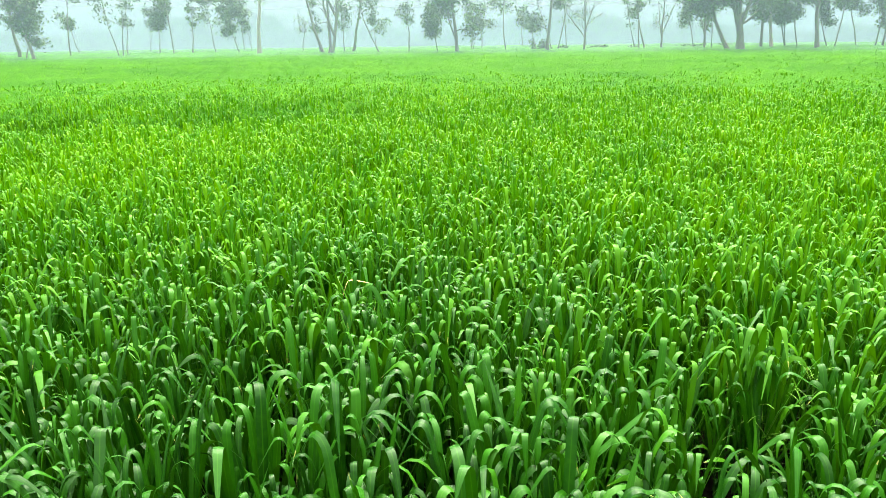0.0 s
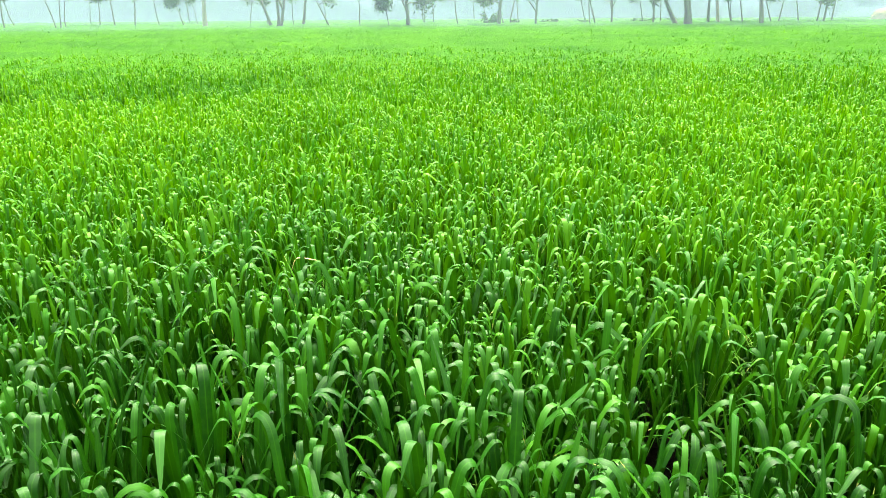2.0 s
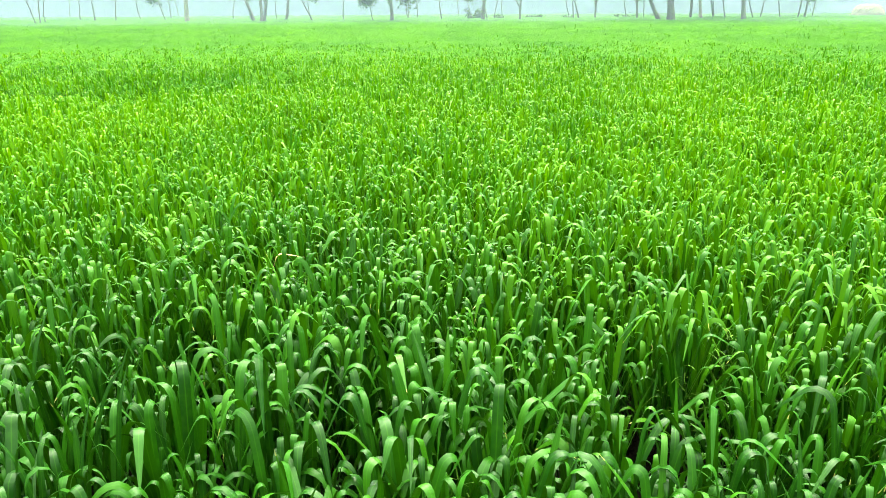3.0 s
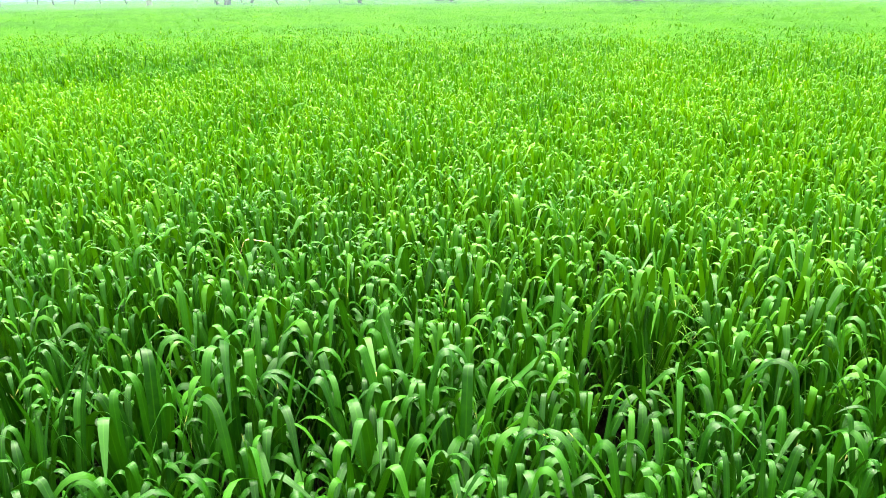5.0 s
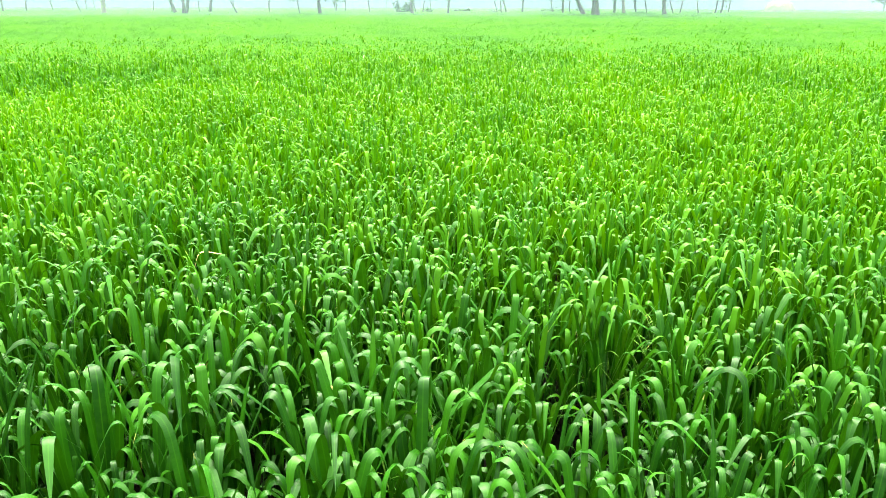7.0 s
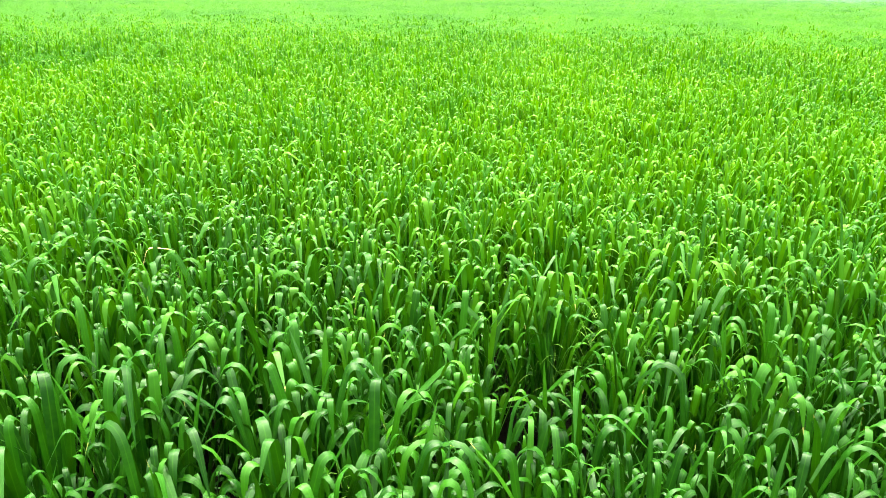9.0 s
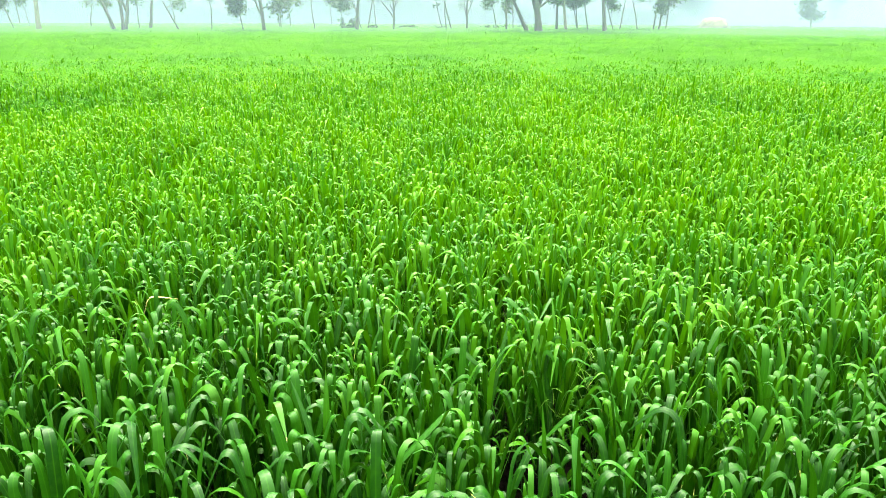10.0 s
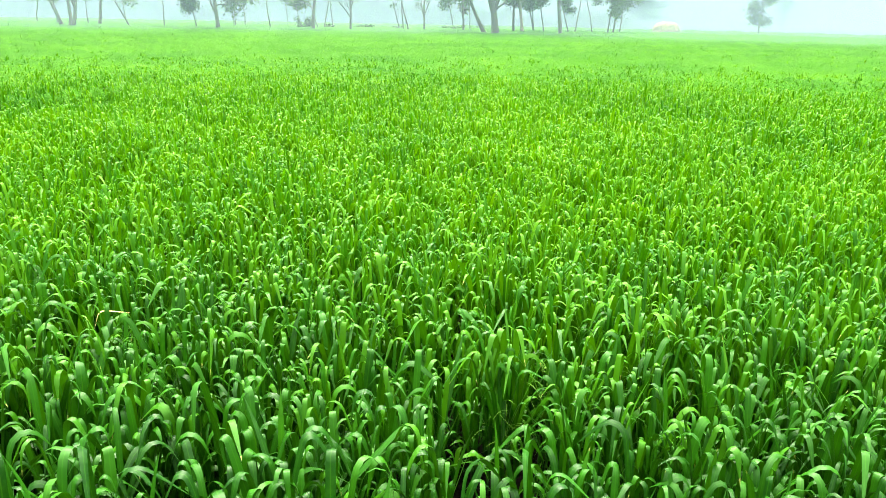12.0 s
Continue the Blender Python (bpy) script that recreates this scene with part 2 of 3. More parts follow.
def blades(base, az, length, width, lean, fold, at, sharp, twist, steps, across, droop=0.07):
    """Grass blades. base (n, 3); az: the way each one arches; lean and fold: its angles from upright below and past the bend,
    which lies at the part `at` of its length and is `sharp` long. Returns corners, quads, uvs."""
    n = len(az)
    b0, b1 = at - sharp / 2, np.minimum(at + sharp / 2, 0.97)
    knots = BEND_STEPS[steps]
    s = np.stack([np.where(k < 1, b0 * k, np.where(k < 2, b0 + (b1 - b0) * (k - 1), b1 + (1 - b1) * (k - 2))) for k in knots], 1)
    f = np.clip((s - (at - sharp / 2)[:, None]) / sharp[:, None], 0, 1)
    f = f * f * (3 - 2 * f)
    th = lean[:, None] + (fold - lean)[:, None] * f + 0.12 * s
    ca, sa = np.cos(az)[:, None], np.sin(az)[:, None]
    tang = np.stack([np.sin(th) * ca, np.sin(th) * sa, np.cos(th)], -1)
    mid = (tang[:, 1:] + tang[:, :-1]) / 2 * (np.diff(s, axis=1) * length[:, None])[..., None]
    pts = base[:, None, :] + np.concatenate([np.zeros((n, 1, 3)), np.cumsum(mid, 1)], 1)
    side = np.stack([-sa + 0 * th, ca + 0 * th, 0 * th], -1)
    norm = np.stack([np.cos(th) * ca, np.cos(th) * sa, -np.sin(th)], -1)
    tw = (twist[:, None] * s)[..., None]
    wd = side * np.cos(tw) + norm * np.sin(tw)
    nn = norm * np.cos(tw) - side * np.sin(tw)
    prof = (0.6 + 0.4 * np.clip(s / 0.3, 0, 1)) * np.clip(1 - np.clip((s - 0.60) / 0.40, 0, 1) ** 1.9, 0.015, 1)
    half = (width[:, None] * prof / 2)[..., None]
    cols = [pts - wd * half, pts + wd * half] if across == 1 else [pts - wd * half, pts - nn * half * droop * 2, pts + wd * half]
    v = np.stack(cols, 2)
    c = len(cols)
    uu = np.linspace(0, 1, c)
    uv = np.stack(np.broadcast_arrays(uu[None, None, :], s[..., None] + np.zeros((n, 1, 1))), -1)
    i = np.arange(n)[:, None, None] * (steps + 1) * c + np.arange(steps)[None, :, None] * c + np.arange(c - 1)[None, None, :]
    q = np.stack([i, i + 1, i + 1 + c, i + c], -1)
    return v.reshape(-1, 3), q.reshape(-1, 4), uv.reshape(-1, 2)


def stems(x, y, top, rad):
    """Three-sided stalks from the soil up."""
    n = len(x)
    a = np.arange(3) * 2.0944
    ring = np.stack([np.cos(a), np.sin(a)], -1)
    lo = np.concatenate([np.stack([x, y], -1)[:, None, :] + ring[None] * rad[:, None, None] * 1.2, np.zeros((n, 3, 1)) - 0.02], -1)
    hi = np.concatenate([np.stack([x, y], -1)[:, None, :] + ring[None] * rad[:, None, None] * 0.7, np.zeros((n, 3, 1)) + top[:, None, None]], -1)
    v = np.concatenate([lo, hi], 1).reshape(-1, 3)
    k = np.arange(n)[:, None] * 6
    q = np.stack([np.stack([k[:, 0] + j, k[:, 0] + (j + 1) % 3, k[:, 0] + 3 + (j + 1) % 3, k[:, 0] + 3 + j], -1) for j in range(3)], 1)
    return v, q.reshape(-1, 4), np.zeros((len(v), 2)) + (0.3, 0.1)


def join(*sets):
    vs, qs, us, k = [], [], [], 0
    for v, q, u in sets:
        vs.append(v), qs.append(q + k), us.append(u)
        k += len(v)
    return np.concatenate(vs), np.concatenate(qs), np.concatenate(us)


def tiller_leaves(x, y, tall, k, wide, steps, across, r, stiff=1.0):
    """The k-th leaf of each plant: it stands nearly upright and folds over at about the height of the crop."""
    n = len(x)
    z0 = tall * (0.24 + 0.10 * k) * r.uniform(0.85, 1.15, n)
    az = r.uniform(0, 6.283, n)
    mood = waves(x, y, 1.1, 17)
    upright = r.random(n) < stiff * np.clip(0.09 + 0.12 * mood, 0.03, 0.35)
    flat = r.random(n) < 0.04
    loose = r.random(n) < 0.6
    top = tall * np.array([0.80, 0.91, 0.97, 1.0])[k] * r.normal(1.0, 0.04, n)
    lean = np.abs(r.normal(0.0, 0.16, n)) + 0.02
    lean = np.where(flat, r.uniform(0.5, 0.9, n), lean)
    fold = np.where(upright, lean + r.uniform(0.0, 0.3, n), np.where(loose, r.uniform(2.0, 3.0, n), r.uniform(2.35, 3.1, n)))
    fold = np.where(flat, r.uniform(1.1, 1.7, n), fold)
    at = np.where(upright, 0.8, r.uniform(0.66, 0.85, n))
    length = np.clip((top - z0) / np.cos(lean) / at, 0.10, np.where(flat, 0.2, 0.6))
    bend = np.where(loose, r.uniform(0.058, 0.105, n), r.uniform(0.03, 0.056, n))
    sharp = np.clip(bend / length, 0.07, 2 * (0.97 - at))
    twist = r.normal(0, 0.45, n)
    width = wide * r.uniform(0.65, 1.25, n) * np.where(upright, 0.8, 1.0)
    return blades(np.stack([x, y, z0], -1), az, length, width, lean, fold, at, sharp, twist, steps, across)


# ---- the lie of the crop ----
CROP = 0.53


def in_gap(x, y):
    """Bare spots: the hole in the stand and smaller ones."""
    out = ((x - 0.70) / 0.125) ** 2 + ((y - 1.50) / 0.30) ** 2 < 1
    for gx, gy, gr in (
        (-0.07, 1.42, 0.05), (-0.36, 1.50, 0.05), (-0.49, 1.72, 0.055), (-0.96, 2.01, 0.06), (0.22, 2.38, 0.06), (0.53, 2.00, 0.055),
        (-0.47, 2.40, 0.07), (-1.10, 1.72, 0.05), (0.06, 1.94, 0.045), (1.45, 1.64, 0.05), (1.66, 2.19, 0.06), (0.94, 2.38, 0.06),
        (0.40, 1.75, 0.05), (1.05, 1.25, 0.04), (0.42, 1.36, 0.05), (-1.53, 4.45, 0.10), (-0.70, 5.40, 0.12), (3.60, 7.20, 0.16),
    ):
        out |= (x - gx) ** 2 + ((y - gy) / 1.4) ** 2 < (1.5 * gr) ** 2
    return out


def trodden(x, y):
    """0 to 1: a trodden line through the crop, bent like a path, and a fainter one."""
    mid = np.interp(x, (-9.0, -5.5, -4.4, -3.4, -2.6, -1.9, -1.4), (10.6, 9.35, 8.85, 8.9, 9.65, 10.1, 10.5)) + 0.12 * np.sin(x * 3.1)
    line = np.exp(-(((y - mid) / 0.85) ** 4)) * (x < -1.2) * (0.8 + 0.2 * np.sin(x * 2.3))
    line2 = np.exp(-(((y - 14.5 - (x - 6.3) * 0.85) / 0.5) ** 4)) * (x > 5.0)
    return np.clip(line + 0.3 * line2, 0, 1)


def crop_height(x, y):
    h = CROP * (1 + 0.07 * waves(x, y, 1.4, 3) + 0.05 * waves(x, y, 5.0, 5) + 0.12 * waves(x, y, 0.42, 6))
    return h * (1 - 0.6 * trodden(x, y))


def scatter(x0, x1, y0, y1, per_m2, r):
    """Plants on a jittered grid."""
    step = per_m2 ** -0.5
    gx, gy = np.meshgrid(np.arange(x0, x1, step), np.arange(y0, y1, step))
    gx = gx.ravel() + r.uniform(-0.55, 0.55, gx.size) * step
    gy = gy.ravel() + r.uniform(-0.55, 0.55, gy.size) * step
    return gx, gy


def sector(x, y, r0, r1, a0=-44.0, a1=60.0):
    d = np.hypot(x, y)
    a = np.degrees(np.arctan2(x, y))
    return (d >= r0) & (d < r1) & (a > a0) & (a < a1)


def tufted(x, y, bare):
    """Plants stand in tufts with gaps of a hand's width between them."""
    return 0.8 * waves(x, y, 0.13, 31) + 0.9 * waves(x, y, 0.30, 33) > bare


# the stand of single plants
STAND = (-0.55, 1.20, 1.02, 2.22)


def in_stand(x, y):
    return (x > STAND[0]) & (x < STAND[1]) & (y > STAND[2]) & (y < STAND[3])


# ---- ground ----
def ring_sheet(radii, a0, a1, steps, zfun):
    ang = np.radians(np.linspace(a0, a1, steps + 1))
    r, a = np.meshgrid(radii, ang, indexing="ij")
    x, y = r * np.sin(a), r * np.cos(a)
    v = np.stack([x, y, zfun(x, y, r)], -1).reshape(-1, 3)
    i = np.arange(len(radii) - 1)[:, None] * (steps + 1) + np.arange(steps)[None, :]
    q = np.stack([i, i + steps + 1, i + steps + 2, i + 1], -1)
    return v, q.reshape(-1, 4)


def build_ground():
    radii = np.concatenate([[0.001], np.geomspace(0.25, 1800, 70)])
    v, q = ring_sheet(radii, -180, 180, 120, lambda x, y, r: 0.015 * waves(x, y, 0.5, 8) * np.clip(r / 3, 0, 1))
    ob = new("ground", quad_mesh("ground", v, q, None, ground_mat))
    return tagged(ob, "near-black soil under the crop, grassy further off", "ground", kind="structure")


build_ground()


def build_canopy():
    radii = np.concatenate([np.arange(6.0, 15, 0.16), np.arange(15, 60, 0.6), np.geomspace(60, 700, 70)])

    def z(x, y, r):
        rise = np.clip((r - 6) / 8, 0, 1)
        return crop_height(x, y) * (0.30 + 0.62 * rise ** 0.6 + 0.12 * np.clip((r - 12) / 6, 0, 1)) + 0.02 * waves(x, y, 0.9, 9) - 0.4 * (trodden(x, y) > 0.4)

    v, q = ring_sheet(radii, -52, 68, 420, z)
    ob = new("crop_canopy", quad_mesh("crop_canopy", v, q, None, canopy_mat))
    return tagged(ob, "closed bright green top of the distant wheat crop", "crop", kind="stuff")


build_canopy()


def build_side_canopy():
    radii = np.concatenate([np.arange(4.6, 20, 0.8), np.geomspace(20, 700, 40)])
    v, q = ring_sheet(radii, 58, 318, 200, lambda x, y, r: crop_height(x, y) * (0.35 + 0.5 * np.clip((r - 4.6) / 1.2, 0, 1)) + 0.04 * waves(x, y, 0.9, 9))
    ob = new("crop_canopy", quad_mesh("crop_canopy", v, q, None, canopy_mat))
    return tagged(ob, "green top of the wheat crop beside and behind", "crop", kind="stuff")


build_side_canopy()


def build_crop(name, label, plants, leaves, wide, steps, across, with_stems, seed):
    r = np.random.default_rng(seed)
    x, y = plants
    tall = crop_height(x, y) * r.normal(1.0, 0.045, len(x))
    stiff = 1.0 if steps > 5 else 0.1
    sets = [tiller_leaves(x, y, tall, k, wide, steps, across, r, stiff) for k in leaves]
    if with_stems:
        # the low leaves near the soil
        for k in (1, 3) if across > 1 else (3,):
            sets.append(tiller_leaves(x + r.normal(0, 0.012, len(x)), y + r.normal(0, 0.012, len(x)), tall * 0.56, k, wide, steps - 2, 1, r, 0.3))
        sets.append(stems(x, y, tall * 0.62, np.full(len(x), 0.0024)))
    v, q, u = join(*sets)
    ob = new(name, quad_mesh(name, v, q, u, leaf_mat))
    return tagged(ob, label, "wheat crop", kind="stuff")


def build_low_leaves(x, y):
    """The short tillers that cover the soil between the plants."""
    r = np.random.default_rng(47)
    tall = r.uniform(0.10, 0.24, len(x))
    v, q, u = join(*[tiller_leaves(x, y, tall, k, 0.017, 4, 1, r, 0.6) for k in (1, 3)])
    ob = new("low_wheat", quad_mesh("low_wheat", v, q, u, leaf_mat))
    return tagged(ob, "short shaded wheat tillers close to the soil", "wheat crop", kind="stuff")


def build_field():
    r = np.random.default_rng(21)
    # round the single plants
    x, y = scatter(-3.2, 3.6, 0.7, 3.2, 430, r)
    keep = sector(x, y, 0.75, 3.0) & ~in_stand(x, y) & ~in_gap(x, y) & tufted(x, y, -0.18)
    build_crop("near_wheat", "lush green wheat with broad arching blades", (x[keep], y[keep]), (0, 1, 2, 3), 0.0178, 8, 2, True, 41)
    x, y = scatter(-2.4, 2.8, 0.7, 3.0, 230, r)
    keep = sector(x, y, 0.75, 2.8) & ~in_gap(x, y)
    build_low_leaves(x[keep], y[keep])
    x, y = scatter(-6, 7, 1.5, 7.2, 370, r)
    keep = sector(x, y, 3.0, 7.0) & ~in_gap(x, y) & tufted(x, y, -0.16)
    build_crop("middle_wheat", "dense green wheat with curling blades", (x[keep], y[keep]), (0, 1, 2, 3), 0.0162, 6, 1, True, 42)
    x, y = scatter(-14, 17, 3, 18.2, 112, r)
    keep = sector(x, y, 7.0, 18.0, -38, 54) & (trodden(x, y) < 0.55)
    build_crop("far_wheat", "even green wheat of one height", (x[keep], y[keep]), (1, 2, 3), 0.0195, 5, 1, False, 43)
    x, y = scatter(-28, 34, 8, 37, 40, r)
    keep = sector(x, y, 18.0, 36.0, -38, 54)
    build_crop("distant_wheat", "bright green wheat running to the trees", (x[keep], y[keep]), (2, 3), 0.022, 3, 1, False, 44)
    x, y = scatter(-70, 85, 16, 92, 3, r)
    keep = sector(x, y, 36.0, 92.0, -38, 54)
    build_crop("field_edge_wheat", "pale green wheat at the far edge of the field", (x[keep], y[keep]), (2, 3), 0.04, 3, 1, False, 45)
    # beside and behind
    x, y = scatter(-6, 6, -6, 6, 150, r)
    keep = (np.hypot(x, y) > 0.75) & (np.hypot(x, y) < 5.6) & ~sector(x, y, 0.0, 99.0) 
    build_crop("wheat_behind", "green wheat on the other sides", (x[keep], y[keep]), (1, 2, 3), 0.024, 4, 1, False, 46)


build_field()


# ---- single wheat plants ----
def wheat_plant(seed):
    """A plant of two tillers: an empty at the soil with its stems and leaves."""
    r = np.random.default_rng(seed)
    root = tagged(new("wheat_plant"), "bright green wheat plant with broad arching blades, rooted in soil", "wheat plant", "wheat plants in the field")
    for side in (-1, 1):
        a, d = r.uniform(0, 3.14), side * r.uniform(0.012, 0.028)
        ox, oy = np.full(1, d * math.cos(a)), np.full(1, d * math.sin(a))
        tall = np.full(1, CROP * r.normal(1.0, 0.045))
        part("stem", quad_mesh("stem", *stems(ox, oy, tall * 0.6, np.full(1, 0.003)), stem_mat), stem_mat, root)
        for k in (0, 1, 2, 3, 2)[: r.integers(4, 6)]:
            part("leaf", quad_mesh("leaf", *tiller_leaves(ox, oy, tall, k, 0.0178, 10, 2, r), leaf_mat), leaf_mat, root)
        part("leaf", quad_mesh("leaf", *tiller_leaves(ox, oy, tall * 0.56, 3, 0.0165, 6, 1, r), leaf_mat), leaf_mat, root)
    return root


def build_stand():
    r = np.random.default_rng(77)
    x, y = scatter(STAND[0], STAND[1], STAND[2], STAND[3], 205, r)
    keep = in_stand(x, y) & ~in_gap(x, y) & tufted(x, y, -0.18)
    x, y = x[keep], y[keep]
    h = crop_height(x, y) / CROP
    makers = []
    for i in range(len(x)):
        m = pose(x[i], y[i], 0, r.normal(0, 3), r.normal(0, 3), r.uniform(0, 360))
        s = h[i] * r.normal(1.0, 0.04)
        if len(makers) < 24:
            ob = wheat_plant(500 + i)
            makers.append(ob)
            ob.matrix_basis = m @ Matrix.Scale(s, 4)
        else:
            ob = copy_thing(makers[r.integers(0, 24)], m)
            ob.scale = (s, s, s)


build_stand()


def marked_plant(x, y, top, turn, reach, lean, fold, at, width, sharp, extra=(0, 1), blade=None):
    """A plant with one leaf that stands out: it rises to `top` over (x, y) and arches to `turn` (degrees from east)."""
    root = tagged(new("wheat_plant"), "green wheat plant with one long arching blade above the crop", "wheat plant", "wheat plants in the field")
    a = radians(turn)
    up = reach * (at - sharp / 2)
    foot = np.array([-math.cos(a) * math.sin(lean) * up, -math.sin(a) * math.sin(lean) * up, max(top - 0.02 - up * math.cos(lean), 0.1)])
    root.location = (x, y, 0)
    one = np.ones(1)
    v, q, u = blades(foot[None, :], a * one, reach * one, 1.15 * width * one, lean * one, fold * one, at * one, sharp * one, 0.15 * one, 10, 2)
    part("leaf", quad_mesh("leaf", v, q, u, blade or leaf_mat), None, root, "withered pale brown blade" if blade else "")
    r = np.random.default_rng(int(abs(x * 1000) + y * 100))
    for k in extra:
        v, q, u = tiller_leaves(foot[None, 0], foot[None, 1], np.full(1, CROP * 0.9), k, 0.0225, 10, 2, r)
        part("leaf", quad_mesh("leaf", v, q, u, leaf_mat), leaf_mat, root)
    v, q, u = stems(foot[None, 0], foot[None, 1], np.full(1, foot[2] + 0.03), np.full(1, 0.003))
    part("stem", quad_mesh("stem", v, q, u, stem_mat), stem_mat, root)


marked_plant(-0.53, 1.90, 0.56, 0, 0.36, 0.12, 2.9, 0.64, 0.021, 0.26)
marked_plant(0.12, 2.06, 0.53, -90, 0.34, 0.06, 2.8, 0.70, 0.026, 0.16)
marked_plant(0.08, 2.05, 0.52, -100, 0.33, 0.08, 2.6, 0.72, 0.024, 0.18)
marked_plant(0.43, 1.56, 0.59, 180, 0.38, 0.10, 2.9, 0.62, 0.019, 0.26)
marked_plant(0.46, 1.55, 0.56, -60, 0.40, 0.10, 2.7, 0.66, 0.022, 0.20)
marked_plant(0.45, 1.44, 0.57, 15, 0.32, 0.85, 2.5, 0.78, 0.019, 0.16)
marked_plant(-0.09, 1.64, 0.51, -80, 0.34, 0.08, 2.6, 0.66, 0.021, 0.18)
marked_plant(1.19, 1.73, 0.51, 10, 0.34, 0.14, 2.7, 0.66, 0.019, 0.24)
marked_plant(0.73, 1.14, 0.53, 5, 0.34, 0.10, 2.9, 0.62, 0.022, 0.26)
marked_plant(1.57, 2.07, 0.55, 170, 0.36, 0.12, 2.8, 0.64, 0.019, 0.26)
marked_plant(-0.19, 1.60, 0.49, 200, 0.32, 0.10, 2.8, 0.66, 0.020, 0.24)
marked_plant(0.70, 1.36, 0.47, 95, 0.42, 0.03, 0.12, 0.80, 0.012, 0.20, ())

marked_plant(-0.37, 2.45, 0.54, 10, 0.16, 0.3, 1.75, 0.40, 0.014, 0.25, (1,), straw_mat)


# ---- fine weeds in the crop ----
def fine_weed(x, y, tall, seed):
    """A loose tuft of thread-like yellowish leaves on a thin stalk."""
    root = tagged(new("grass_weed"), "yellow-green feathery weed with thread-thin leaves in the wheat", "weed", "fine weeds in the wheat")
    root.location = (x, y, 0)
    r = np.random.default_rng(seed)
    v, q, u = stems(np.zeros(1), np.zeros(1), np.full(1, tall * 0.9), np.full(1, 0.002))
    part("stem", quad_mesh("stem", v, q, u, stem_mat), None, root)
    n = 22
    base = np.stack([r.normal(0, 0.012, n), r.normal(0, 0.012, n), tall * r.uniform(0.45, 0.95, n)], -1)
    one = np.ones(n)
    v, q, u = blades(base, r.uniform(0, 6.283, n), r.uniform(0.06, 0.14, n), r.uniform(0.002, 0.004, n), r.uniform(0.5, 1.2, n), r.uniform(1.3, 2.3, n), 0.55 * one, 0.4 * one, r.normal(0, 0.5, n), 5, 1)
    part("foliage", quad_mesh("foliage", v, q, u, weed_mat), None, root)


for k, (wx, wy) in enumerate(((0.86, 1.72), (1.02, 1.80), (1.28, 1.78), (-0.78, 1.78), (0.20, 1.20))):
    fine_weed(wx, wy, 0.47 + 0.02 * (k % 3), 60 + k)

# ---- trees ----
def tube(points, radii, sides=6):
    p = np.asarray(points, float)
    n = len(p)
    d = np.gradient(p, axis=0)
    d /= np.linalg.norm(d, axis=1)[:, None] + 1e-9
    ref = np.where(np.abs(d[:, 2:3]) > 0.9, np.array([[1.0, 0, 0]]), np.array([[0, 0, 1.0]]))
    a = np.cross(d, ref)
    a /= np.linalg.norm(a, axis=1)[:, None] + 1e-9
    b = np.cross(d, a)
    t = np.arange(sides) * 2 * math.pi / sides
    v = p[:, None, :] + (a[:, None, :] * np.cos(t)[None, :, None] + b[:, None, :] * np.sin(t)[None, :, None]) * np.asarray(radii)[:, None, None]
    i = np.arange(n - 1)[:, None] * sides
    j = np.arange(sides)[None, :]
    q = np.stack([i + j, i + (j + 1) % sides, i + sides + (j + 1) % sides, i + sides + j], -1)
    return v.reshape(-1, 3), q.reshape(-1, 4), np.zeros((n * sides, 2))


def branch(start, way, length, rad, r, bend=0.25, steps=5):
    """A wandering limb: its points and radii."""
    pts, d = [np.array(start, float)], np.array(way, float)
    for k in range(steps):
        d = d / np.linalg.norm(d) + r.normal(0, bend, 3) * 0.6 + np.array([0, 0, 0.06])
        pts.append(pts[-1] + d / np.linalg.norm(d) * length / steps)
    return np.array(pts), np.linspace(rad, rad * 0.3, steps + 1)


def leaf_cloud(spots, spread, count, size, r):
    """Small leaves round the given twigs."""
    c = spots[r.integers(0, len(spots), count)] + r.normal(0, 1, (count, 3)) * spread * np.array([1, 1, 0.7])
    a = r.normal(0, 1, (count, 3))
    a /= np.linalg.norm(a, axis=1)[:, None]
    b = np.cross(a, r.normal(0, 1, (count, 3)))
    b /= np.linalg.norm(b, axis=1)[:, None]
    s = (size * r.uniform(0.6, 1.4, count))[:, None]
    v = np.stack([c - a * s, c - b * s * 0.45, c + a * s, c + b * s * 0.45], 1)
    q = np.arange(count * 4).reshape(-1, 4)
    return v.reshape(-1, 3), q, np.zeros((count * 4, 2))


TREE_LABELS = {
    "full": "grey-trunked tree with a dense dark green crown in mist",
    "sparse": "slender tree with thin leafy twigs in mist",
    "bare": "almost bare tree with spreading grey limbs in mist",
    "round": "distant round-crowned tree faint in the mist",
}
tree_seed = [900]


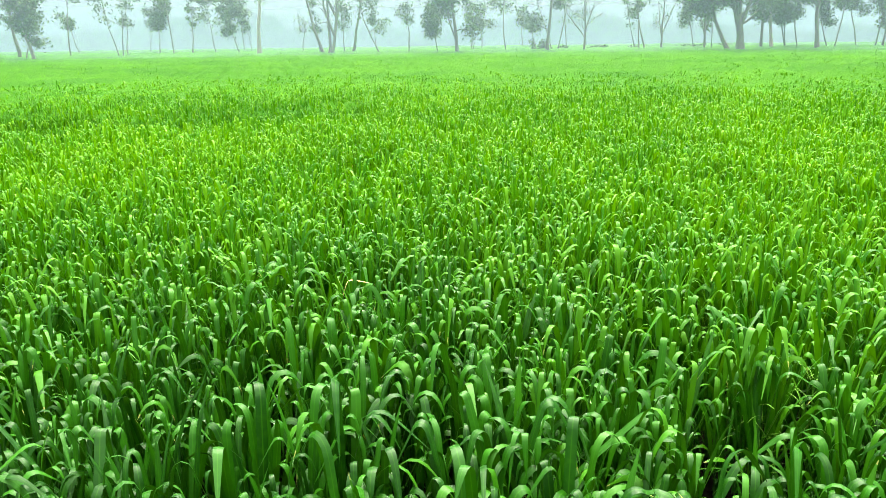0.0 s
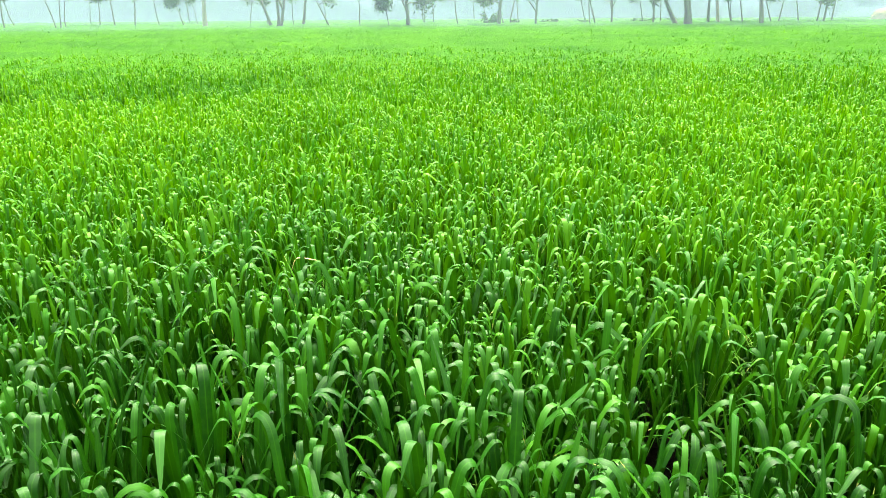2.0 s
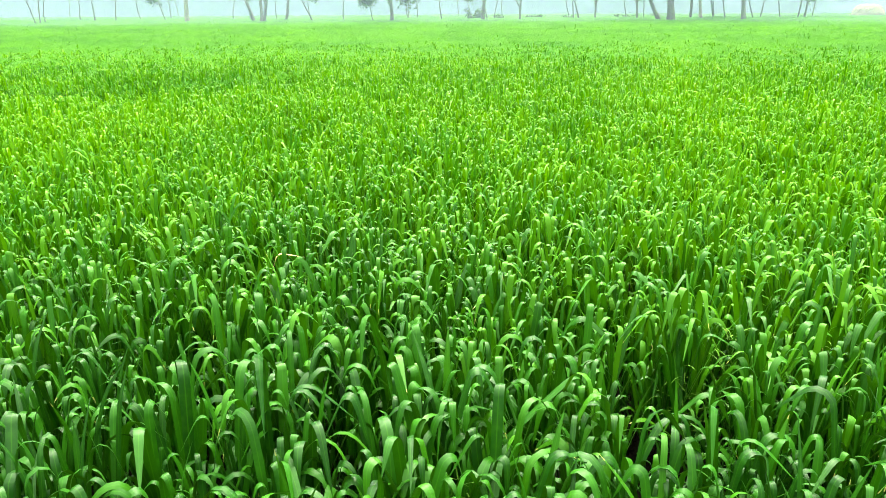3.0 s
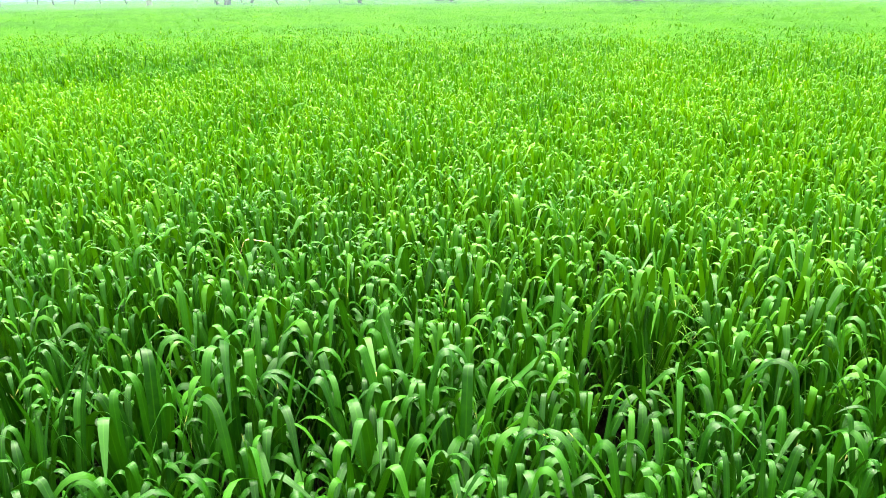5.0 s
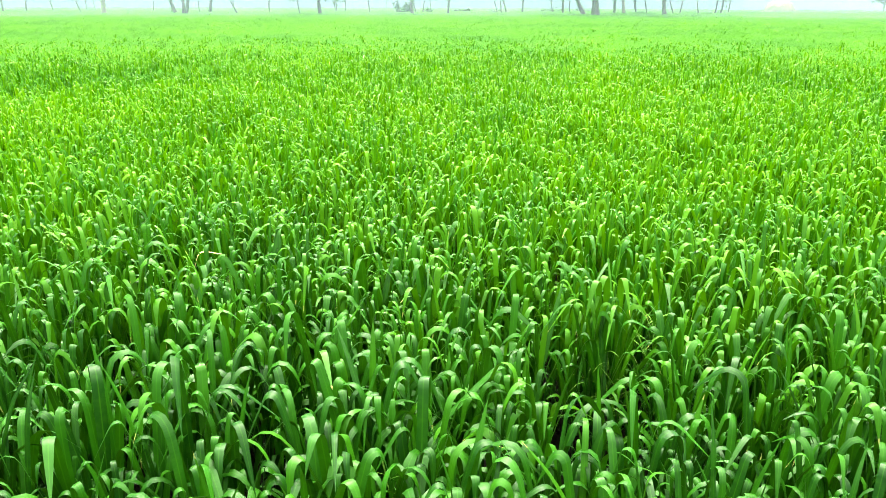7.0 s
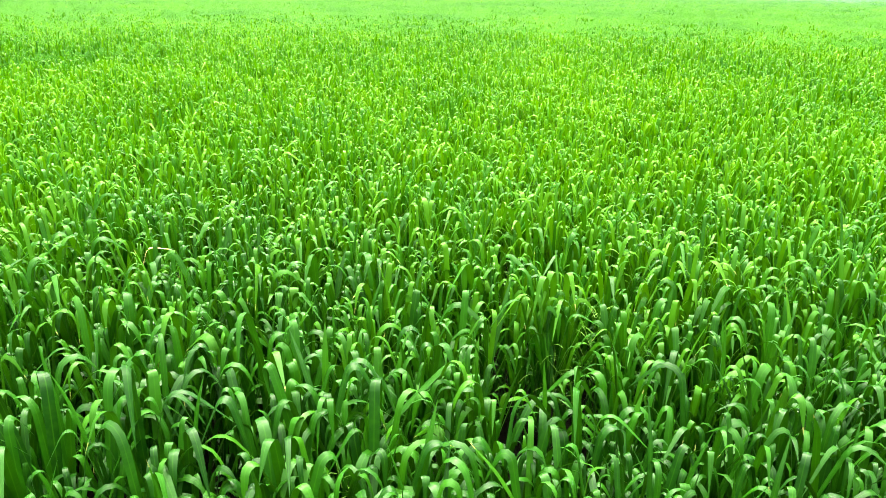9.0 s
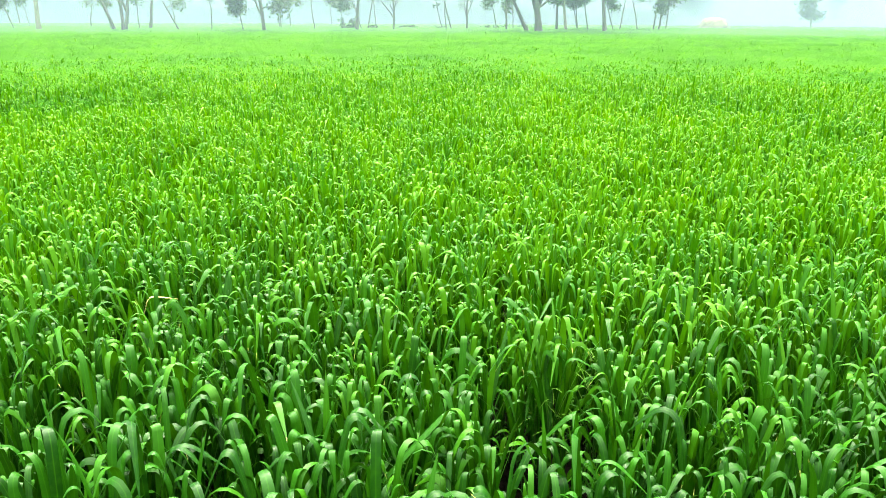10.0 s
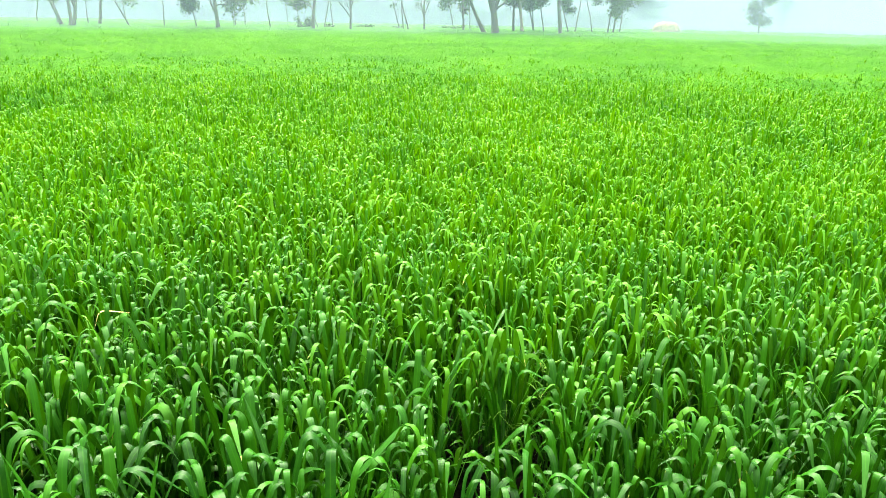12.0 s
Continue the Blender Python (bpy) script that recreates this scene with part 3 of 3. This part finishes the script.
def add_tree(x, y, rad, tall, lean, clear, crown, shift, style, stems_n=1, bark=None, forks=0):
    """A tree: its foot, trunk radius, height, sideways lean, clear bole, crown radius and the crown's sideways offset."""
    tree_seed[0] += 1
    r = np.random.default_rng(tree_seed[0])
    d = math.hypot(x, y)
    side = np.array([y / d, -x / d, 0.0])
    root = tagged(new("tree"), TREE_LABELS[style], "tree", "trees along the field")
    root.location = (x, y, 0)
    sets, twigs = [], []
    rad = max(0.88 * rad, 0.05)
    for k in range(stems_n):
        spread = (k - (stems_n - 1) / 2) * 1.1 if stems_n > 1 else 0.0
        rk = rad if stems_n == 1 else rad * 0.62
        way = side * (lean + 0.22 * spread)
        foot = side * rk * spread * 0.8 + np.array([0, 0, -0.15])
        n = 9
        hs = np.linspace(0, tall * 0.92, n)
        wob = np.cumsum(r.normal(0, 0.045, (n, 3)), 0) * np.array([1, 1, 0]) * max(1.0, tall / 7)
        # the lean eases off above the bole
        out = np.where(hs < clear, hs, clear + (hs - clear) * 0.35)
        pts = foot + np.array([0, 0, 1.0]) * hs[:, None] + way * out[:, None] + wob
        radii = rk * (1 - 0.78 * (hs / hs[-1]) ** 0.8)
        radii[0] *= 1.45
        sets.append(tube(pts, radii, 8))
        count = {"full": 16, "sparse": 11, "bare": 14, "round": 14}[style]
        for i in range(max(4, count // stems_n)):
            h = r.uniform(clear * 0.72, tall * 0.88)
            p = np.array([np.interp(h, hs, pts[:, c]) for c in range(3)])
            a = r.uniform(0, 6.283)
            up = r.uniform(0.25, 1.0)
            push = side * np.clip(shift / max(crown, 0.3), -1, 1) * 0.7 * (h < clear + crown * 1.5)
            way_b = np.array([math.cos(a), math.sin(a), up]) + push
            ln = crown * r.uniform(0.7, 1.35)
            rb = max(np.interp(h, hs, radii) * 0.45, 0.015)
            bp, br = branch(p, way_b, ln, rb, r)
            sets.append(tube(bp, br, 5))
            for j in range(4 if style == "bare" else 3):
                t = r.integers(2, len(bp))
                w2 = bp[t] - bp[t - 1]
                w2 = w2 / np.linalg.norm(w2) + r.normal(0, 0.6, 3)
                cp, cr = branch(bp[t], w2, ln * r.uniform(0.3, 0.6), max(br[t] * 0.6, 0.012), r, 0.35, 4)
                sets.append(tube(cp, cr, 4))
                twigs.extend(cp[1:])
                if style == "bare":
                    for m in range(2):
                        ep, er = branch(cp[r.integers(1, len(cp))], w2 + r.normal(0, 0.7, 3), ln * 0.25, 0.012, r, 0.4, 3)
                        sets.append(tube(ep, er, 3))
                        twigs.extend(ep[2:])
            twigs.extend(bp[-2:])
    for k in range(forks):
        # heavy limbs that leave the bole low
        h = clear * (0.55 + 0.18 * k)
        p = np.array([np.interp(h, hs, pts[:, c]) for c in range(3)])
        turn = side * (1 if k % 2 else -1) * r.uniform(0.2, 0.45) + np.array([0, 0, 1.0]) + r.normal(0, 0.08, 3)
        bp, br = branch(p, turn, tall * 0.5, rad * 0.5, r, 0.12, 7)
        sets.append(tube(bp, br, 7))
        for j in range(6):
            t = r.integers(2, len(bp))
            cp, cr = branch(bp[t], bp[t] - bp[t - 1] + r.normal(0, 0.35, 3), crown * r.uniform(0.5, 0.9), br[t] * 0.5, r, 0.3, 5)
            sets.append(tube(cp, cr, 4))
            twigs.extend(cp[1:])
    v, q, u = join(*sets)
    part("trunk", quad_mesh("trunk", v, q, u, bark or bark_mat), None, root)
    twigs = np.array(twigs)
    amount = {"full": 4300, "sparse": 900, "bare": 150, "round": 2600}[style]
    amount = int(amount * min(4.5, 0.15 + 0.85 * crown) * (1.5 if tall > 9 else 1.0))
    v, q, u = leaf_cloud(twigs, 0.13 + 0.11 * crown, amount, 0.06 + 0.0007 * d, r)
    part("crown", quad_mesh("crown", v, q, u, tree_leaf_mat, False), None, root)
    return root


add_tree(-24.6, 43.5, 0.16, 4.2, -0.19, 2.0, 1.0, 0.3, "full", bark=pale_bark_mat)
add_tree(-30.4, 51.7, 0.16, 9.0, -0.01, 3.7, 0.8, -0.3, "bare")
add_tree(-26.1, 44.9, 0.06, 4.0, 0.15, 2.9, 0.2, 0.0, "sparse")
add_tree(-27.6, 53.2, 0.08, 6.5, 0.08, 3.4, 0.6, 0.0, "sparse")
add_tree(-32.3, 64.3, 0.07, 4.0, -0.17, 3.5, 0.4, -0.0, "sparse")
add_tree(-21.7, 48.3, 0.09, 7.0, -0.05, 3.2, 1.2, -0.1, "sparse", stems_n=2)
add_tree(-25.0, 56.7, 0.06, 5.0, 0.11, 3.3, 0.4, 0.0, "sparse")
add_tree(-25.9, 65.0, 0.07, 5.2, 0.05, 3.6, 0.8, 0.1, "full")
add_tree(-30.2, 74.0, 0.07, 4.5, 0.12, 4.1, 0.4, 0.1, "sparse")
add_tree(-23.2, 61.7, 0.08, 8.0, -0.07, 5.4, 1.1, 0.2, "sparse")
add_tree(-21.9, 62.2, 0.08, 5.5, 0.03, 3.8, 0.4, -0.0, "sparse")
add_tree(-21.4, 66.6, 0.07, 6.0, -0.11, 3.5, 1.1, -0.0, "sparse")
add_tree(-17.2, 60.6, 0.07, 5.0, -0.25, 2.4, 0.7, 0.0, "full")
add_tree(-20.3, 72.1, 0.07, 6.5, -0.05, 5.0, 0.7, 0.2, "sparse")
add_tree(-19.3, 71.4, 0.06, 4.5, -0.19, 3.2, 0.4, -0.1, "sparse")
add_tree(-14.2, 54.1, 0.20, 11.0, 0.03, 5.3, 0.7, -0.0, "bare", bark=pale_bark_mat)
add_tree(-14.5, 70.5, 0.07, 3.8, 0.17, 3.1, 0.6, -0.2, "bare")
add_tree(-9.1, 53.2, 0.23, 10.0, -0.04, 3.3, 1.2, 0.1, "bare", stems_n=3, forks=3)
add_tree(-10.7, 59.0, 0.05, 5.0, -0.04, 3.0, 0.3, 0.0, "sparse")
add_tree(-8.7, 59.3, 0.06, 4.3, -0.01, 3.1, 0.6, -0.1, "sparse")
add_tree(-8.5, 61.4, 0.15, 10.0, 0.21, 3.8, 0.8, -0.4, "sparse")
add_tree(-5.2, 54.7, 0.07, 6.5, -0.47, 2.9, 1.4, 0.6, "sparse")
add_tree(-6.1, 61.6, 0.05, 4.5, -0.15, 3.0, 0.4, -0.1, "sparse")
add_tree(-3.6, 57.8, 0.07, 6.0, -0.01, 3.2, 0.6, -0.1, "sparse")
add_tree(-1.2, 55.9, 0.07, 3.6, -0.22, 2.2, 0.6, -0.2, "full")
add_tree(0.1, 51.9, 0.16, 10.0, -0.05, 2.7, 1.7, -0.7, "full", forks=1)
add_tree(1.5, 67.9, 0.06, 6.0, -0.10, 3.1, 0.5, 0.0, "sparse")
add_tree(1.7, 65.9, 0.06, 6.0, -0.06, 3.2, 0.4, 0.1, "sparse")
add_tree(2.4, 67.9, 0.06, 6.0, -0.02, 3.3, 0.5, 0.0, "sparse")
add_tree(4.1, 59.8, 0.07, 7.0, -0.11, 3.0, 1.1, -0.8, "sparse")
add_tree(6.7, 74.7, 0.06, 5.0, -0.05, 3.0, 0.5, -0.1, "sparse")
add_tree(6.8, 61.6, 0.06, 3.2, -0.24, 2.1, 0.5, 0.3, "sparse")
add_tree(6.5, 53.6, 0.15, 11.0, 0.03, 2.9, 1.1, -0.6, "full")
add_tree(7.9, 59.4, 0.06, 8.0, -0.31, 4.5, 0.6, 0.2, "bare")
add_tree(8.1, 59.4, 0.06, 8.0, 0.15, 4.4, 0.5, -0.1, "bare")
add_tree(9.7, 65.2, 0.06, 7.0, -0.09, 3.1, 0.4, 0.0, "bare")
add_tree(9.8, 57.1, 0.12, 7.0, -0.01, 2.7, 1.3, 0.2, "bare", forks=2)
add_tree(14.5, 60.2, 0.05, 7.0, -0.26, 3.2, 0.4, -0.0, "sparse")
add_tree(14.3, 58.2, 0.07, 8.0, -0.10, 3.6, 0.7, -0.1, "sparse")
add_tree(14.8, 58.1, 0.09, 8.5, -0.24, 3.7, 0.7, -0.3, "sparse")
add_tree(15.7, 57.9, 0.11, 7.0, 0.05, 2.4, 0.7, -0.1, "bare", forks=2)
add_tree(18.9, 59.0, 0.06, 7.0, -0.24, 2.9, 0.8, -0.2, "full")
add_tree(19.4, 58.8, 0.12, 7.0, -0.04, 2.5, 0.8, -0.4, "bare", forks=2)
add_tree(21.2, 62.5, 0.06, 7.0, -0.06, 3.0, 0.6, -0.3, "full")
add_tree(18.3, 49.7, 0.17, 11.0, -0.47, 2.9, 2.0, -1.7, "full")
add_tree(18.4, 48.6, 0.30, 13.0, -0.16, 2.8, 2.0, -0.7, "full", forks=3)
add_tree(23.9, 59.3, 0.15, 10.0, -0.02, 3.5, 1.1, -0.2, "full")
add_tree(23.9, 57.2, 0.17, 11.0, -0.07, 3.4, 1.3, -0.0, "full", bark=pale_bark_mat)
add_tree(26.2, 60.5, 0.07, 7.0, -0.09, 3.0, 0.6, 0.0, "full")
add_tree(26.5, 60.4, 0.08, 8.0, -0.20, 3.0, 0.7, 0.0, "full")
add_tree(26.4, 58.3, 0.07, 9.0, -0.19, 3.2, 0.7, 0.1, "full")
add_tree(23.4, 48.6, 0.18, 12.0, -0.11, 2.7, 1.6, 0.2, "full")
add_tree(29.2, 59.1, 0.07, 7.0, -0.33, 2.8, 0.7, -0.1, "full")
add_tree(28.5, 57.2, 0.07, 8.0, 0.15, 2.6, 0.9, 0.2, "full")
add_tree(31.9, 60.0, 0.07, 8.0, -0.17, 3.7, 1.0, 0.1, "full")
add_tree(32.8, 59.5, 0.08, 9.0, 0.09, 2.9, 1.2, 0.4, "full")
add_tree(33.2, 59.3, 0.11, 9.0, 0.11, 2.9, 1.6, 0.5, "full")
add_tree(35.7, 62.5, 0.08, 7.0, -0.00, 2.9, 1.0, 0.1, "sparse")
add_tree(52.9, 88.1, 0.10, 7.0, 0.00, 2.3, 1.5, 0.3, "full")
add_tree(62.3, 98.8, 0.10, 6.0, 0.00, 2.7, 1.2, -0.5, "sparse")
add_tree(50.8, 62.0, 0.11, 4.9, 0.00, 1.9, 1.2, 0.0, "round")
add_tree(67.3, 78.3, 0.10, 5.4, 0.00, 2.1, 0.8, 0.2, "sparse")


# ---- distance ----
def build_treeline():
    """Far woods: uneven masses of foliage along an arc, faint behind the mist."""
    r = np.random.default_rng(5)
    sets = []
    for k in range(110):
        a = radians(r.uniform(-50, 30))
        d = r.uniform(112, 138)
        h = r.uniform(2, 5.5) * (0.35 + 0.75 * abs(math.sin(a * 7 + 0.4)))
        n = 260
        p = r.normal(0, 1, (n, 3))
        p /= np.linalg.norm(p, axis=1)[:, None]
        p *= r.uniform(0.6, 1.0, (n, 1)) * np.array([r.uniform(3, 7), 3, h * 0.5])
        p += (d * math.sin(a), d * math.cos(a), h * 0.52)
        sets.append(leaf_cloud(p, 0.3, 340, 0.6, r))
    v, q, u = join(*sets)
    ob = new("far_woods", quad_mesh("far_woods", v, q, u, tree_leaf_mat, False))
    return tagged(ob, "far belt of woods, a blue-grey band in mist", "woods", kind="stuff")


build_treeline()


def build_straw_stack(x, y, wide, tall):
    """A domed stack of straw with a shaggy skirt."""
    r = np.random.default_rng(3)
    bm = bmesh.new()
    rings, sides = 7, 18
    rows = []
    for i in range(rings):
        t = i / (rings - 1)
        rad = wide / 2 * math.cos(t * 1.45) ** 0.7 * (1.0 if i else 1.05)
        rows.append([bm.verts.new((math.cos(j * 6.2832 / sides) * rad * r.uniform(0.93, 1.07), math.sin(j * 6.2832 / sides) * rad * r.uniform(0.93, 1.07), tall * math.sin(t * 1.5708) * r.uniform(0.97, 1.03))) for j in range(sides)])
    for a, b in zip(rows, rows[1:]):
        for j in range(sides):
            bm.faces.new((a[j], a[(j + 1) % sides], b[(j + 1) % sides], b[j]))
    bm.faces.new(rows[-1])
    root = tagged(new("straw_stack"), "pale yellow domed straw stack beyond the field", "straw stack")
    root.location = (x, y, 0)
    part("stack", bm, stack_mat, root)
    n = 500
    a, h = r.uniform(0, 6.283, n), r.uniform(0.1, 0.95, n)
    rad = wide / 2 * np.cos(np.arcsin(h) * 0.92) ** 0.7 * 1.02
    base = np.stack([np.cos(a) * rad, np.sin(a) * rad, h * tall], -1)
    one = np.ones(n)
    v, q, u = blades(base, a, 0.35 * one, 0.03 * one, 1.2 * one, r.uniform(1.8, 2.8, n), 0.4 * one, 0.3 * one, 0 * one, 3, 1)
    part("loose_straw", quad_mesh("loose_straw", v, q, u, stack_mat), stack_mat, root)


build_straw_stack(43.7, 67.1, 2.9, 1.5)


def build_shrub(x, y, wide, tall):
    tree_seed[0] += 1
    r = np.random.default_rng(tree_seed[0])
    root = tagged(new("shrub"), "low dark green shrub at the field edge in mist", "shrub", "shrubs under the trees")
    root.location = (x, y, 0)
    sets, tips = [], []
    for k in range(7):
        a = r.uniform(0, 6.283)
        bp, br = branch((r.normal(0, wide * 0.15), r.normal(0, wide * 0.15), -0.1), (math.cos(a) * wide * 0.4, math.sin(a) * wide * 0.4, tall), tall * r.uniform(0.8, 1.1), 0.03, r, 0.3, 5)
        sets.append(tube(bp, br, 4))
        tips.extend(bp[1:])
    part("stems", quad_mesh("stems", *join(*sets)[:2], None, bark_mat), None, root)
    v, q, u = leaf_cloud(np.array(tips), 0.16, 900, 0.085, r)
    part("foliage", quad_mesh("foliage", v, q, None, tree_leaf_mat, False), None, root)


for sx, sy, sw, st in ((20.0, 66.0, 2.6, 0.9), (22.3, 67.5, 2.2, 0.8), (24.6, 69.0, 2.4, 0.9), (12.4, 66.0, 1.6, 0.8), (7.0, 62.0, 1.2, 1.3), (9.0, 63.5, 1.3, 0.8), (15.0, 64.0, 1.8, 0.7)):
    build_shrub(sx, sy, sw, st)


def build_weed(x, y):
    """A dark broad-leaved weed that stands out of the crop."""
    root = tagged(new("weed"), "dark green broad-leaved weed among the wheat", "weed")
    root.location = (x, y, 0)
    r = np.random.default_rng(8)
    bp, br = branch((0, 0, 0), (0, 0, 1), 0.5, 0.008, r, 0.1, 4)
    part("stem", quad_mesh("stem", *tube(bp, br, 5)[:2], None, stem_mat), None, root)
    v, q, u = leaf_cloud(bp[2:] - np.array([0, 0, 0.04]), np.array([0.16, 0.16, 0.05]), 80, 0.05, r)
    part("foliage", quad_mesh("foliage", v, q, None, tree_leaf_mat, False), None, root)


build_weed(-5.84, 24.3)


def build_mist(radius, density, low, scale, tall):
    mat = make_mist_material("mist", density, low, scale)
    a = np.radians(np.linspace(-75, 90, 67))
    h = np.array([0.0, 1.0, 3.0, 8.0, 18.0, tall])
    hh, aa = np.meshgrid(h, a, indexing="ij")
    rr = radius + 0.9 * hh * (radius > 50)
    v = np.stack([rr * np.sin(aa), rr * np.cos(aa), hh], -1).reshape(-1, 3)
    i = np.arange(len(h) - 1)[:, None] * len(a) + np.arange(len(a) - 1)[None, :]
    q = np.stack([i, i + 1, i + len(a) + 1, i + len(a)], -1).reshape(-1, 4)
    ob = new("mist_bank", quad_mesh("mist_bank", v, q, None, mat))
    return tagged(ob, "thin white morning mist over the field", "mist", kind="stuff")


for mist_at, mist_density in ((24.0, 0.02), (33.0, 0.04), (41.0, 0.10), (47.5, 0.21)):
    build_mist(mist_at, mist_density, 0.0, 0.04, 45)
build_mist(72.0, 0.18, 0.10, 0.03, 60)
build_mist(98.0, 0.26, 0.44, 0.02, 80)
build_mist(140.0, 0.24, 0.36, 0.015, 110)
